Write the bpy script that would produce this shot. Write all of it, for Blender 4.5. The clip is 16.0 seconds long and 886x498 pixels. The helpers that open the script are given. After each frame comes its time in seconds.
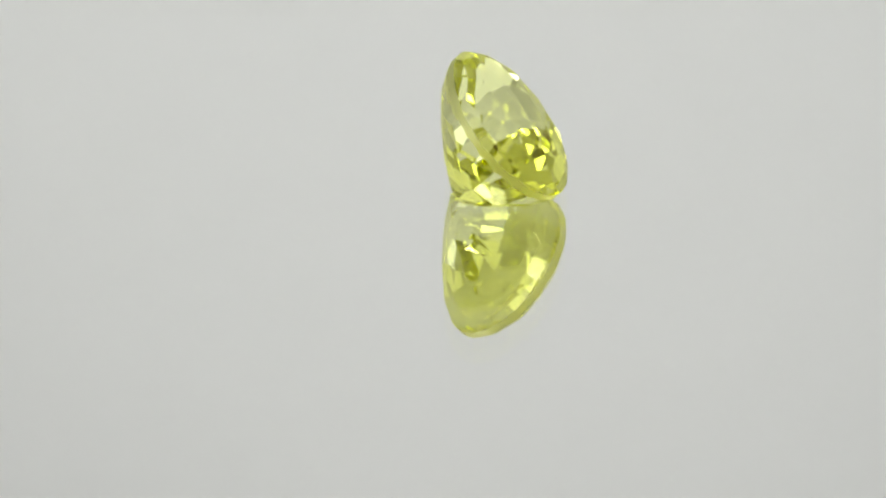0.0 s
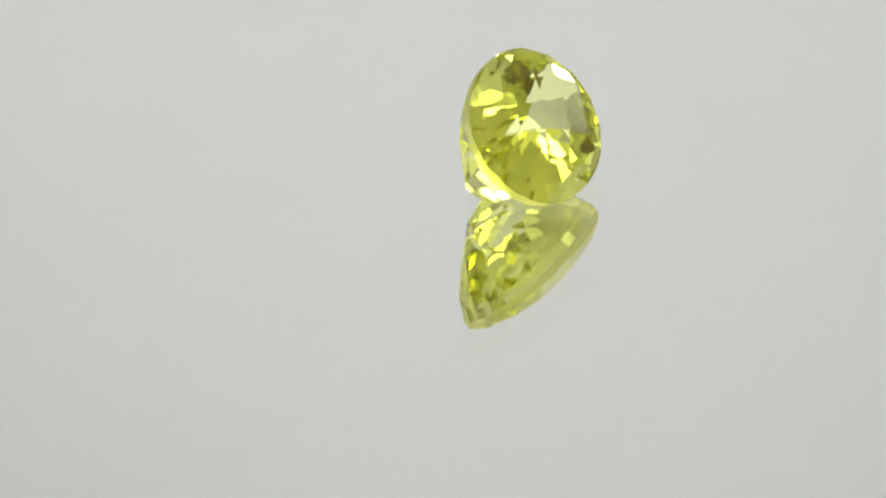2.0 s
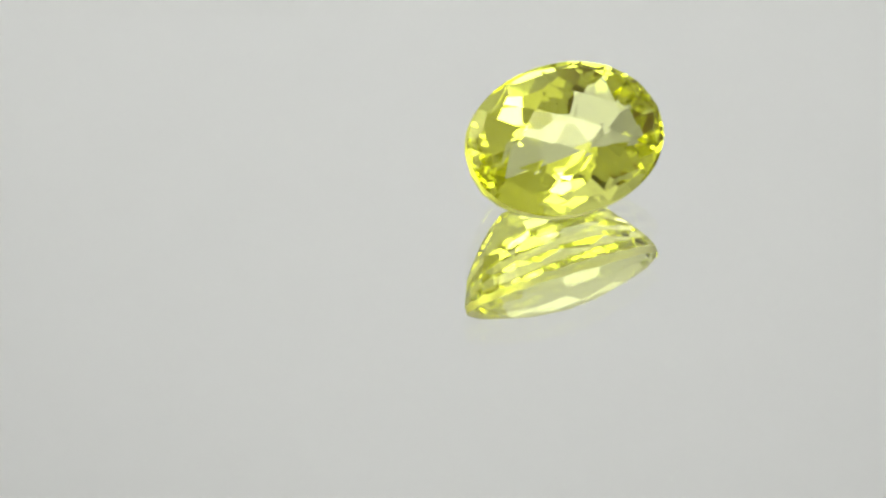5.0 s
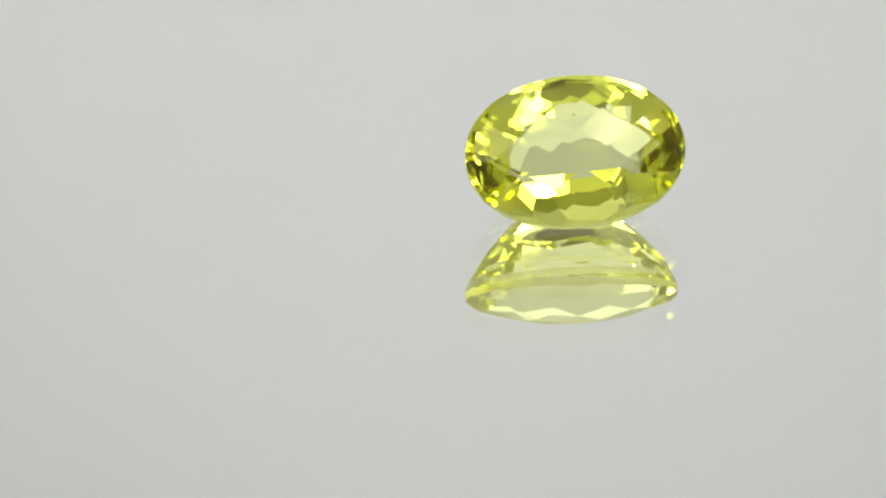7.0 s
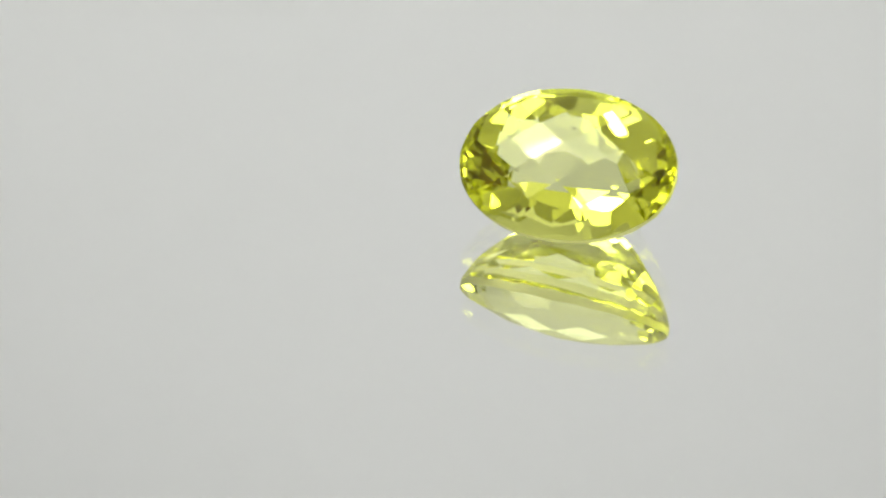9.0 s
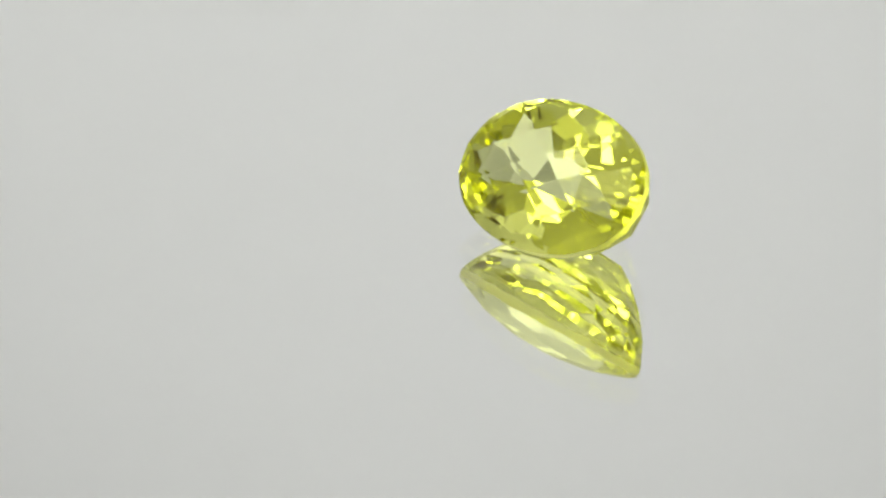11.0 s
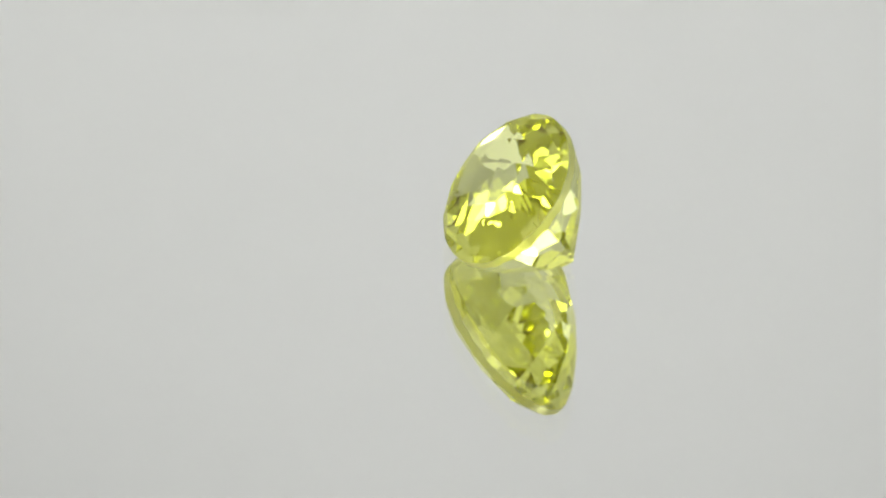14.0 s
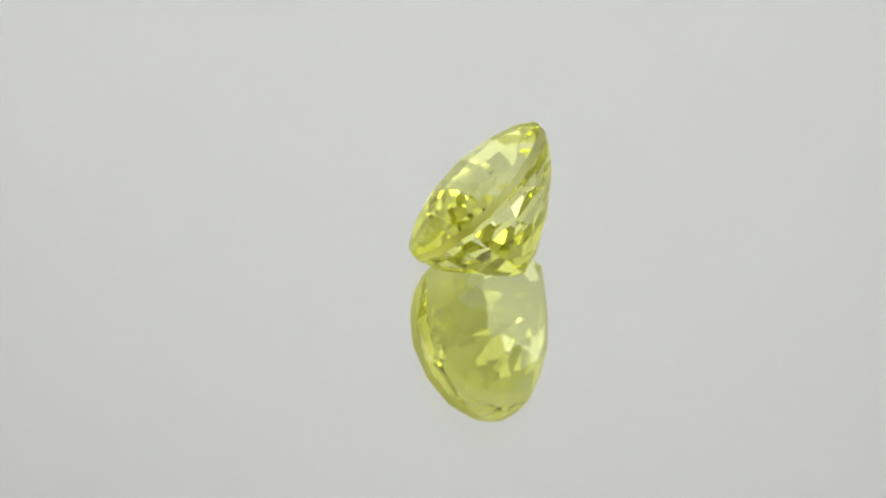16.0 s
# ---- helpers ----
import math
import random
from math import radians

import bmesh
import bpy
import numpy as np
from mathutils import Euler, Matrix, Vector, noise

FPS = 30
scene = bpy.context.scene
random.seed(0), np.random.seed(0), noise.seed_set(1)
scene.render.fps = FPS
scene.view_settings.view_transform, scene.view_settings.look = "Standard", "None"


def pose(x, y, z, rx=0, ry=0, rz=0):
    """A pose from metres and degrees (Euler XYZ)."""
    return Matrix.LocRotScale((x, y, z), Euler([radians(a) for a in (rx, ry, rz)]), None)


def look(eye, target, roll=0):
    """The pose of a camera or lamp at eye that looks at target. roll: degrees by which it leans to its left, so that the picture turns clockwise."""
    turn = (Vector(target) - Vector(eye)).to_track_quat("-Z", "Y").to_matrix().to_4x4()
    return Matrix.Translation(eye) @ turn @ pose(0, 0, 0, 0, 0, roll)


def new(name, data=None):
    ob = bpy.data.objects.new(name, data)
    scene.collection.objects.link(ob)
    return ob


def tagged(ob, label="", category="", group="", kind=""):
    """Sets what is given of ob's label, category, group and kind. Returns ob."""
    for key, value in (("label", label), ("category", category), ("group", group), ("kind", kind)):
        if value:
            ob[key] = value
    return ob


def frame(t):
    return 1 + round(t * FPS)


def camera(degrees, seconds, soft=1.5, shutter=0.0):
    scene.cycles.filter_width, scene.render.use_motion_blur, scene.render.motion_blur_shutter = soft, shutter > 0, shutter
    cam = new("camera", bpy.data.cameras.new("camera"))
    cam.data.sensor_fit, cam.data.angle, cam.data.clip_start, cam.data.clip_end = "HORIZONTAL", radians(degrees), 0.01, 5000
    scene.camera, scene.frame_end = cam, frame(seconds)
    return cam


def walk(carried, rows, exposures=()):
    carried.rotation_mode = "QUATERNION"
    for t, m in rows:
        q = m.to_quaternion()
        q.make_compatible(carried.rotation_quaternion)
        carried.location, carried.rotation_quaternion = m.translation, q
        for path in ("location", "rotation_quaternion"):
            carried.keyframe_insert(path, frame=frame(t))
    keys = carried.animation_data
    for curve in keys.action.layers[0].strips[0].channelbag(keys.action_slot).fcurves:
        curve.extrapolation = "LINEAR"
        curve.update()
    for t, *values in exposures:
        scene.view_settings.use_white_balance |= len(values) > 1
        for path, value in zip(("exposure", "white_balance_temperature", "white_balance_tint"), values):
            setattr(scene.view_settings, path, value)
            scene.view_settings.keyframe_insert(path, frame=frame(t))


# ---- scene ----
cam = camera(20.80, 16.0, soft=2.2)

# Half the length of the stone; all of its proportions and the stand are in this unit.
A = 0.0092
EYE = (-0.5573 * A, -19.0836 * A, 11.2251 * A)
STAND = pose(*EYE, 90 - 31.29, 0, 0) @ pose(0, 0, 0, 0, 0, -0.31)
walk(cam, [(0.0, STAND), (16.0, STAND)])

scene.cycles.max_bounces = 24
scene.cycles.glossy_bounces = 16
scene.cycles.transmission_bounces = 24

# ---- light: a white photo tent, open at the front, with a lit strip on either side ----
HALF, BACK, FRONT, TOP = 0.42, 0.50, -0.42, 0.62


def panel_lamp(eye, target, size, watts, colour=(0.99, 1.0, 0.967)):
    data = bpy.data.lights.new("panel_lamp", "AREA")
    data.shape, data.size, data.size_y = "RECTANGLE", size[0], size[1]
    data.energy, data.color = watts, colour
    ob = new("panel_lamp", data)
    ob.matrix_world = look(eye, target)
    return ob


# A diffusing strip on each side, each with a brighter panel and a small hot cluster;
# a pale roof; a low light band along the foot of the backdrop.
for side in (-1, 1):
    panel_lamp((side * 0.235, -0.11, 0.395), (0, 0.06, 0.10), (0.13, 0.36), 0.47)
panel_lamp((-0.222, 0.030, 0.370), (0, 0.02, 0.01), (0.09, 0.19), 0.37)
panel_lamp((-0.220, -0.024, 0.356), (0, 0.0, 0.005), (0.045, 0.055), 0.35)
panel_lamp((0.207, -0.070, 0.365), (0, 0.02, 0.01), (0.09, 0.16), 0.26)
panel_lamp((0.166, -0.085, 0.351), (0, 0.0, 0.005), (0.045, 0.055), 0.35)
panel_lamp((0.0, 0.04, TOP - 0.004), (0, 0.04, 0), (0.83, 0.90), 1.12)
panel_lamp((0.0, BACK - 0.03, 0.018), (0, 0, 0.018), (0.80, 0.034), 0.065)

world = bpy.data.worlds.new("room")
scene.world = world
world.use_nodes = True
world.node_tree.nodes["Background"].inputs[0].default_value = (0.9, 0.95, 1.0, 1)
world.node_tree.nodes["Background"].inputs[1].default_value = 0.02


# ---- materials ----
def material(name):
    m = bpy.data.materials.new(name)
    m.use_nodes = True
    tree = m.node_tree
    tree.nodes.clear()
    out = tree.nodes.new("ShaderNodeOutputMaterial")
    return m, tree, out


def cloth(name, colour, spread, rough=0.85):
    """Woven tent cloth: a fine weave over broad unevenness."""
    m, tree, out = material(name)
    bsdf = tree.nodes.new("ShaderNodeBsdfPrincipled")
    bsdf.inputs["Roughness"].default_value = rough
    co = tree.nodes.new("ShaderNodeTexCoord")
    broad = tree.nodes.new("ShaderNodeTexNoise")
    broad.inputs["Scale"].default_value = 4.0
    broad.inputs["Detail"].default_value = 3.0
    ramp = tree.nodes.new("ShaderNodeValToRGB")
    ramp.color_ramp.elements[0].color = (*[c * (1 - spread) for c in colour], 1)
    ramp.color_ramp.elements[1].color = (*[min(c * (1 + spread), 0.95) for c in colour], 1)
    weave = tree.nodes.new("ShaderNodeTexNoise")
    weave.inputs["Scale"].default_value = 1400.0
    bump = tree.nodes.new("ShaderNodeBump")
    bump.inputs["Strength"].default_value = 0.15
    bump.inputs["Distance"].default_value = 0.0003
    link = tree.links.new
    link(co.outputs["Object"], broad.inputs["Vector"])
    link(co.outputs["Object"], weave.inputs["Vector"])
    link(broad.outputs["Fac"], ramp.inputs["Fac"])
    link(ramp.outputs["Color"], bsdf.inputs["Base Color"])
    link(weave.outputs["Fac"], bump.inputs["Height"])
    link(bump.outputs["Normal"], bsdf.inputs["Normal"])
    link(bsdf.outputs[0], out.inputs["Surface"])
    return m


def clear_glass(name, colour, ior):
    m, tree, out = material(name)
    glass = tree.nodes.new("ShaderNodeBsdfGlass")
    glass.inputs["Color"].default_value = (*colour, 1)
    glass.inputs["Roughness"].default_value = 0.0
    glass.inputs["IOR"].default_value = ior
    tree.links.new(glass.outputs[0], out.inputs["Surface"])
    return m


def crystal(name, through_colour, turned_colour, ior):
    """Polished coloured crystal: light that goes through is tinted a little, light turned back inside it more."""
    m, tree, out = material(name)
    link = tree.links.new
    bend = tree.nodes.new("ShaderNodeBsdfRefraction")
    bend.inputs["Color"].default_value = (*through_colour, 1)
    bend.inputs["Roughness"].default_value = 0.0
    bend.inputs["IOR"].default_value = ior
    gloss = tree.nodes.new("ShaderNodeBsdfGlossy")
    gloss.inputs["Color"].default_value = (*turned_colour, 1)
    gloss.inputs["Roughness"].default_value = 0.04
    fresnel = tree.nodes.new("ShaderNodeFresnel")
    fresnel.inputs["IOR"].default_value = ior
    mix = tree.nodes.new("ShaderNodeMixShader")
    link(fresnel.outputs[0], mix.inputs[0])
    link(bend.outputs[0], mix.inputs[1])
    link(gloss.outputs[0], mix.inputs[2])
    link(mix.outputs[0], out.inputs["Surface"])
    return m


def frosted(name, colour, ior):
    """A ground, unpolished edge of the same crystal: it scatters part of the light."""
    m, tree, out = material(name)
    glass = tree.nodes.new("ShaderNodeBsdfGlass")
    glass.inputs["Color"].default_value = (*colour, 1)
    glass.inputs["Roughness"].default_value = 0.35
    glass.inputs["IOR"].default_value = ior
    pale = tree.nodes.new("ShaderNodeBsdfTranslucent")
    pale.inputs["Color"].default_value = (0.90, 0.90, 0.42, 1)
    grain = tree.nodes.new("ShaderNodeTexNoise")
    grain.inputs["Scale"].default_value = 2500.0
    co = tree.nodes.new("ShaderNodeTexCoord")
    bump = tree.nodes.new("ShaderNodeBump")
    bump.inputs["Strength"].default_value = 0.2
    bump.inputs["Distance"].default_value = 0.00005
    mix = tree.nodes.new("ShaderNodeMixShader")
    mix.inputs[0].default_value = 0.25
    link = tree.links.new
    link(co.outputs["Object"], grain.inputs["Vector"])
    link(grain.outputs["Fac"], bump.inputs["Height"])
    link(bump.outputs["Normal"], glass.inputs["Normal"])
    link(glass.outputs[0], mix.inputs[1])
    link(pale.outputs[0], mix.inputs[2])
    link(mix.outputs[0], out.inputs["Surface"])
    return m


def silver(name, colour):
    m, tree, out = material(name)
    gloss = tree.nodes.new("ShaderNodeBsdfGlossy")
    gloss.inputs["Color"].default_value = (*colour, 1)
    gloss.inputs["Roughness"].default_value = 0.0
    tree.links.new(gloss.outputs[0], out.inputs["Surface"])
    return m


WHITE_CLOTH = cloth("white_tent_cloth", (0.77, 0.772, 0.77), 0.012)
# White tent cloth greyed: its colour stands in for weaker light on sides and flaps.
DIMMED_CLOTH = cloth("dimmed_tent_cloth", (0.60, 0.60, 0.595), 0.03)
ROOM_PAINT = cloth("dim_room_paint", (0.30, 0.20, 0.10), 0.08)
YELLOW_CRYSTAL = crystal("yellow_crystal", (0.948, 0.965, 0.70), (0.905, 0.910, 0.42), 1.55)
GIRDLE_CRYSTAL = frosted("frosted_girdle_crystal", (0.975, 0.978, 0.57), 1.55)
MIRROR_GLASS = clear_glass("mirror_glass", (0.998, 0.999, 0.998), 1.52)
SILVERING = silver("silvering", (0.947, 0.95, 0.945))
INCLUSION = cloth("dark_inclusion", (0.05, 0.045, 0.02), 0.2)


# ---- the place ----
def slab(name, lo, hi, mats, bottom=0, label="", category=""):
    bm = bmesh.new()
    bmesh.ops.create_cube(bm, size=1.0)
    for v in bm.verts:
        v.co = Vector([lo[i] if v.co[i] < 0 else hi[i] for i in range(3)])
    for f in bm.faces:
        f.material_index = bottom if f.normal.z < -0.5 else 0
    data = bpy.data.meshes.new(name)
    bm.to_mesh(data)
    bm.free()
    for m in mats:
        data.materials.append(m)
    return tagged(new(name, data), label, category, kind="structure")


GLASS = 0.003          # thickness of the mirror's glass, silvered underneath
T = 0.01
slab("floor", (-0.20, -0.24, -GLASS), (0.20, 0.20, 0.0), [MIRROR_GLASS, SILVERING], 1,
     "flat silvered mirror plate with clear glass on top", "mirror")
slab("ground", (-HALF, FRONT, -GLASS - 0.02), (HALF, BACK, -GLASS - 0.0002), [WHITE_CLOTH], 0,
     "plain white cloth floor of a photo tent", "floor")
slab("wall_back", (-HALF - T, BACK, -0.023), (HALF + T, BACK + T, TOP), [WHITE_CLOTH], 0,
     "plain pale grey white backdrop cloth", "backdrop")
slab("wall_left", (-HALF - T, FRONT, -0.023), (-HALF, BACK, TOP), [DIMMED_CLOTH], 0,
     "plain side wall of the tent, greyed to stand in for weaker light", "wall")
slab("wall_right", (HALF, FRONT, -0.023), (HALF + T, BACK, TOP), [DIMMED_CLOTH], 0,
     "plain side wall of the tent, greyed to stand in for weaker light", "wall")
OPEN_X, OPEN_Z, ROOM = 0.22, 0.35, -0.62
slab("wall_front_left", (-HALF - T, FRONT - T, -0.023), (-OPEN_X, FRONT, TOP), [DIMMED_CLOTH], 0,
     "plain front flap of the tent, greyed to stand in for weaker light", "wall")
slab("wall_front_right", (OPEN_X, FRONT - T, -0.023), (HALF + T, FRONT, TOP), [DIMMED_CLOTH], 0,
     "plain front flap of the tent, greyed to stand in for weaker light", "wall")
slab("wall_front_top", (-OPEN_X, FRONT - T, OPEN_Z), (OPEN_X, FRONT, TOP), [DIMMED_CLOTH], 0,
     "plain front flap of the tent, greyed to stand in for weaker light", "wall")
slab("wall_room", (-HALF - T, ROOM - T, -0.023), (HALF + T, ROOM, TOP), [ROOM_PAINT], 0,
     "unlit brown wall before the tent's opening", "wall")
slab("wall_room_left", (-HALF - T, ROOM, -0.023), (-HALF, FRONT - T, TOP), [ROOM_PAINT], 0,
     "unlit brown wall before the tent's opening", "wall")
slab("wall_room_right", (HALF, ROOM, -0.023), (HALF + T, FRONT - T, TOP), [ROOM_PAINT], 0,
     "unlit brown wall before the tent's opening", "wall")
slab("floor_room", (-HALF, ROOM, -0.023), (HALF, FRONT, -GLASS - 0.0002), [ROOM_PAINT], 0,
     "unlit brown table before the tent's opening", "floor")
slab("ceiling_room", (-HALF - T, ROOM - T, TOP), (HALF + T, FRONT - T, TOP + T), [ROOM_PAINT], 0,
     "unlit brown ceiling before the tent's opening", "ceiling")
slab("ceiling", (-HALF - T, FRONT - T, TOP), (HALF + T, BACK + T, TOP + T), [WHITE_CLOTH], 0,
     "plain white cloth roof of the tent", "ceiling")


# ---- the stone ----
B, CROWN, CROWN_POW, GIRDLE = 0.716, 0.205, 2.009, 0.07
PAVILION, PAV_POW, PAV_ROUND, KEEL, OVAL = 0.7500, 1.1925, 0.7542, 0.372, 0.955


def oval(turn):
    """The outline, a little fuller than an ellipse, in half lengths and half widths."""
    c, s = math.cos(turn), math.sin(turn)
    return math.copysign(abs(c) ** OVAL, c), math.copysign(abs(s) ** OVAL, s)


def crown_plane(u, v):
    """The plane that touches the crown's dome over (u, v), both in half lengths and half widths."""
    r = max(math.hypot(u, v), 1e-6)
    k = CROWN * CROWN_POW * r ** (CROWN_POW - 2)
    return Vector((u, B * v, GIRDLE / 2 + CROWN * (1 - r ** CROWN_POW))), Vector((k * u, k * v / B, 1)).normalized()


def rim_plane(r, turn, slope):
    """A steeper break facet round the crown's rim."""
    co, no = crown_plane(r * math.cos(turn), r * math.sin(turn))
    out = Vector((no.x, no.y, 0)).normalized()
    return co, out * math.sin(radians(slope)) + Vector((0, 0, math.cos(radians(slope))))


def pavilion_point(r, turn):
    u, v = oval(turn)
    return Vector((u * (KEEL + (1 - KEEL) * r), B * v * r, -GIRDLE / 2 - PAVILION * (1 - r ** PAV_POW) ** PAV_ROUND))


def pavilion_plane(r, turn):
    """The plane that touches the pavilion, which runs from the girdle down to a short keel."""
    e = 1e-3
    along = pavilion_point(r, turn + e) - pavilion_point(r, turn - e)
    down = pavilion_point(r - e, turn) - pavilion_point(r + e, turn)
    no = along.cross(down).normalized()
    co = pavilion_point(r, turn)
    return co, no if no.dot(co) > 0 else -no


def girdle_plane(turn):
    e = 1e-3
    (u, v), (a, b), (c, d) = oval(turn), oval(turn - e), oval(turn + e)
    no = Vector(((d - b) * B, -(c - a), 0)).normalized()
    return Vector((u, B * v, 0)), no


def cut(bm, co, no):
    geom = bm.verts[:] + bm.edges[:] + bm.faces[:]
    done = bmesh.ops.bisect_plane(bm, geom=geom, dist=1e-6, plane_co=co, plane_no=no, clear_outer=True)
    edges = [e for e in done["geom_cut"] if isinstance(e, bmesh.types.BMEdge)]
    if len(edges) > 2:
        bmesh.ops.contextual_create(bm, geom=edges)


def cut_stone():
    """A block cut facet by facet: checkerboard crown, faceted girdle, stepped brilliant pavilion."""
    rng = random.Random(4)
    bm = bmesh.new()
    bmesh.ops.create_cube(bm, size=3.0)
    planes = [girdle_plane(2 * math.pi * (i + 0.5) / 64) for i in range(64)]
    along, across = 0.257, 0.25
    for i in range(-3, 4):
        for j in range(-3, 4):
            u, v = i * along, j * across - 0.075
            if (i + j) % 2 == 0 and math.hypot(u, v) < 0.86:
                planes.append(crown_plane(u, v))
    planes += [rim_plane(0.935, 2 * math.pi * (k + 0.5) / 16, 36) for k in range(16)]
    for r, n, shift in ((0.965, 24, 0.5), (0.785, 12, 0.0), (0.513, 10, 0.0), (0.473, 8, 0.0), (0.388, 4, 0.5), (0.116, 6, 0.0)):
        planes += [pavilion_plane(r, 2 * math.pi * (k + shift) / n) for k in range(n)]
    for co, no in planes:
        if abs(no.z) > 0.01:
            wobble = 0.004 if no.z > 0 else 0.009
            no = (no + Vector([rng.uniform(-1, 1) * wobble for _ in range(3)])).normalized()
        cut(bm, co, no)
    bmesh.ops.recalc_face_normals(bm, faces=bm.faces[:])
    return bm


def part(name, bm, mat, parent, label=""):
    data = bpy.data.meshes.new(name)
    bm.to_mesh(data)
    bm.free()
    data.materials.append(mat)
    ob = new(name, data)
    ob.parent = parent
    return tagged(ob, label)


# How the stone lies: turned in its own plane, tipped back on its pavilion, leaning a little.
LIE = pose(0, 0, 0, 0, -0.42, 0) @ pose(0, 0, 0, 90 - 47.6, 0, 0) @ pose(0, 0, 0, 0, 0, 3.80)


def gemstone():
    bm = cut_stone()
    bm.transform(LIE)
    low = min(v.co.z for v in bm.verts)
    for v in bm.verts:
        v.co = (v.co - Vector((0, 0, low - 0.002))) * A
    bm.normal_update()
    axis = (LIE.to_3x3() @ Vector((0, 0, 1))).normalized()
    stone = tagged(new("gemstone"), "oval lemon yellow faceted gemstone lying tilted on a mirror", "gemstone")
    for name, mat, test, label in (
            ("crown", YELLOW_CRYSTAL, lambda d: d > 0.02, "domed checkerboard-cut yellow crown"),
            ("girdle", GIRDLE_CRYSTAL, lambda d: abs(d) <= 0.02, "thin frosted yellow girdle band"),
            ("pavilion", YELLOW_CRYSTAL, lambda d: d < -0.02, "deep stepped yellow pavilion")):
        piece = bm.copy()
        piece.normal_update()
        bmesh.ops.delete(piece, geom=[f for f in piece.faces if not test(f.normal.dot(axis))], context="FACES")
        part(name, piece, mat, stone, label)
    lift = Vector((0, 0, 0.002 - low))
    for x, y, z, s in ((0.30, 0.34, 0.02, 0.011), (0.02, 0.30, 0.00, 0.009), (-0.35, -0.2, -0.05, 0.008)):
        speck = bmesh.new()
        bmesh.ops.create_icosphere(speck, subdivisions=1, radius=s * A)
        for v in speck.verts:
            v.co = v.co * (1 + 0.5 * noise.noise(v.co * 9000)) + (LIE @ Vector((x, y, z)) + lift) * A
        part("inclusion", speck, INCLUSION, stone, "tiny dark inclusion inside the crystal")
    bm.free()
    return stone


stone = gemstone()


# ---- the turntable's turn carries the stone round and towards the camera ----
# The table turns a little unevenly: seconds, drift across, drift away (half lengths), extra turn (degrees).
DRIFT = np.array((
    (0.0, 0.002, -0.038, 0.1), (1.0, 0.009, -0.026, 0.6), (2.0, 0.007, -0.006, 1.0), (3.0, 0.004, 0.014, 0.6),
    (4.0, -0.002, 0.012, -0.5), (6.5, 0.034, 0.033, 0.3), (7.0, 0.033, 0.037, 0.4), (7.5, -0.003, 0.036, 0.7),
    (8.5, 0.002, 0.054, -0.8), (9.0, 0.010, 0.053, -0.7), (11.5, 0.029, 0.044, -1.0), (12.5, 0.029, 0.027, -1.6),
    (13.5, 0.008, -0.012, -1.3), (14.5, -0.008, -0.035, 0.0), (15.3, -0.028, -0.052, 1.6), (16.0, -0.040, -0.070, 2.9)))


def stone_pose(t):
    across, away, extra = (float(np.interp(t, DRIFT[:, 0], DRIFT[:, k])) for k in (1, 2, 3))
    turn = 90.3 - 12.398 * t - 0.0174 * (t - 7.5) ** 2 + extra
    c, n = math.cos(radians(turn)), math.sin(radians(turn))
    return pose((0.6105 * c + 0.050 * n + across) * A, (0.6105 * n - 0.050 * c + away) * A, 0, 0, 0, turn)


def motions():
    walk(stone, [(0.5 * k, stone_pose(0.5 * k)) for k in range(33)])


motions()
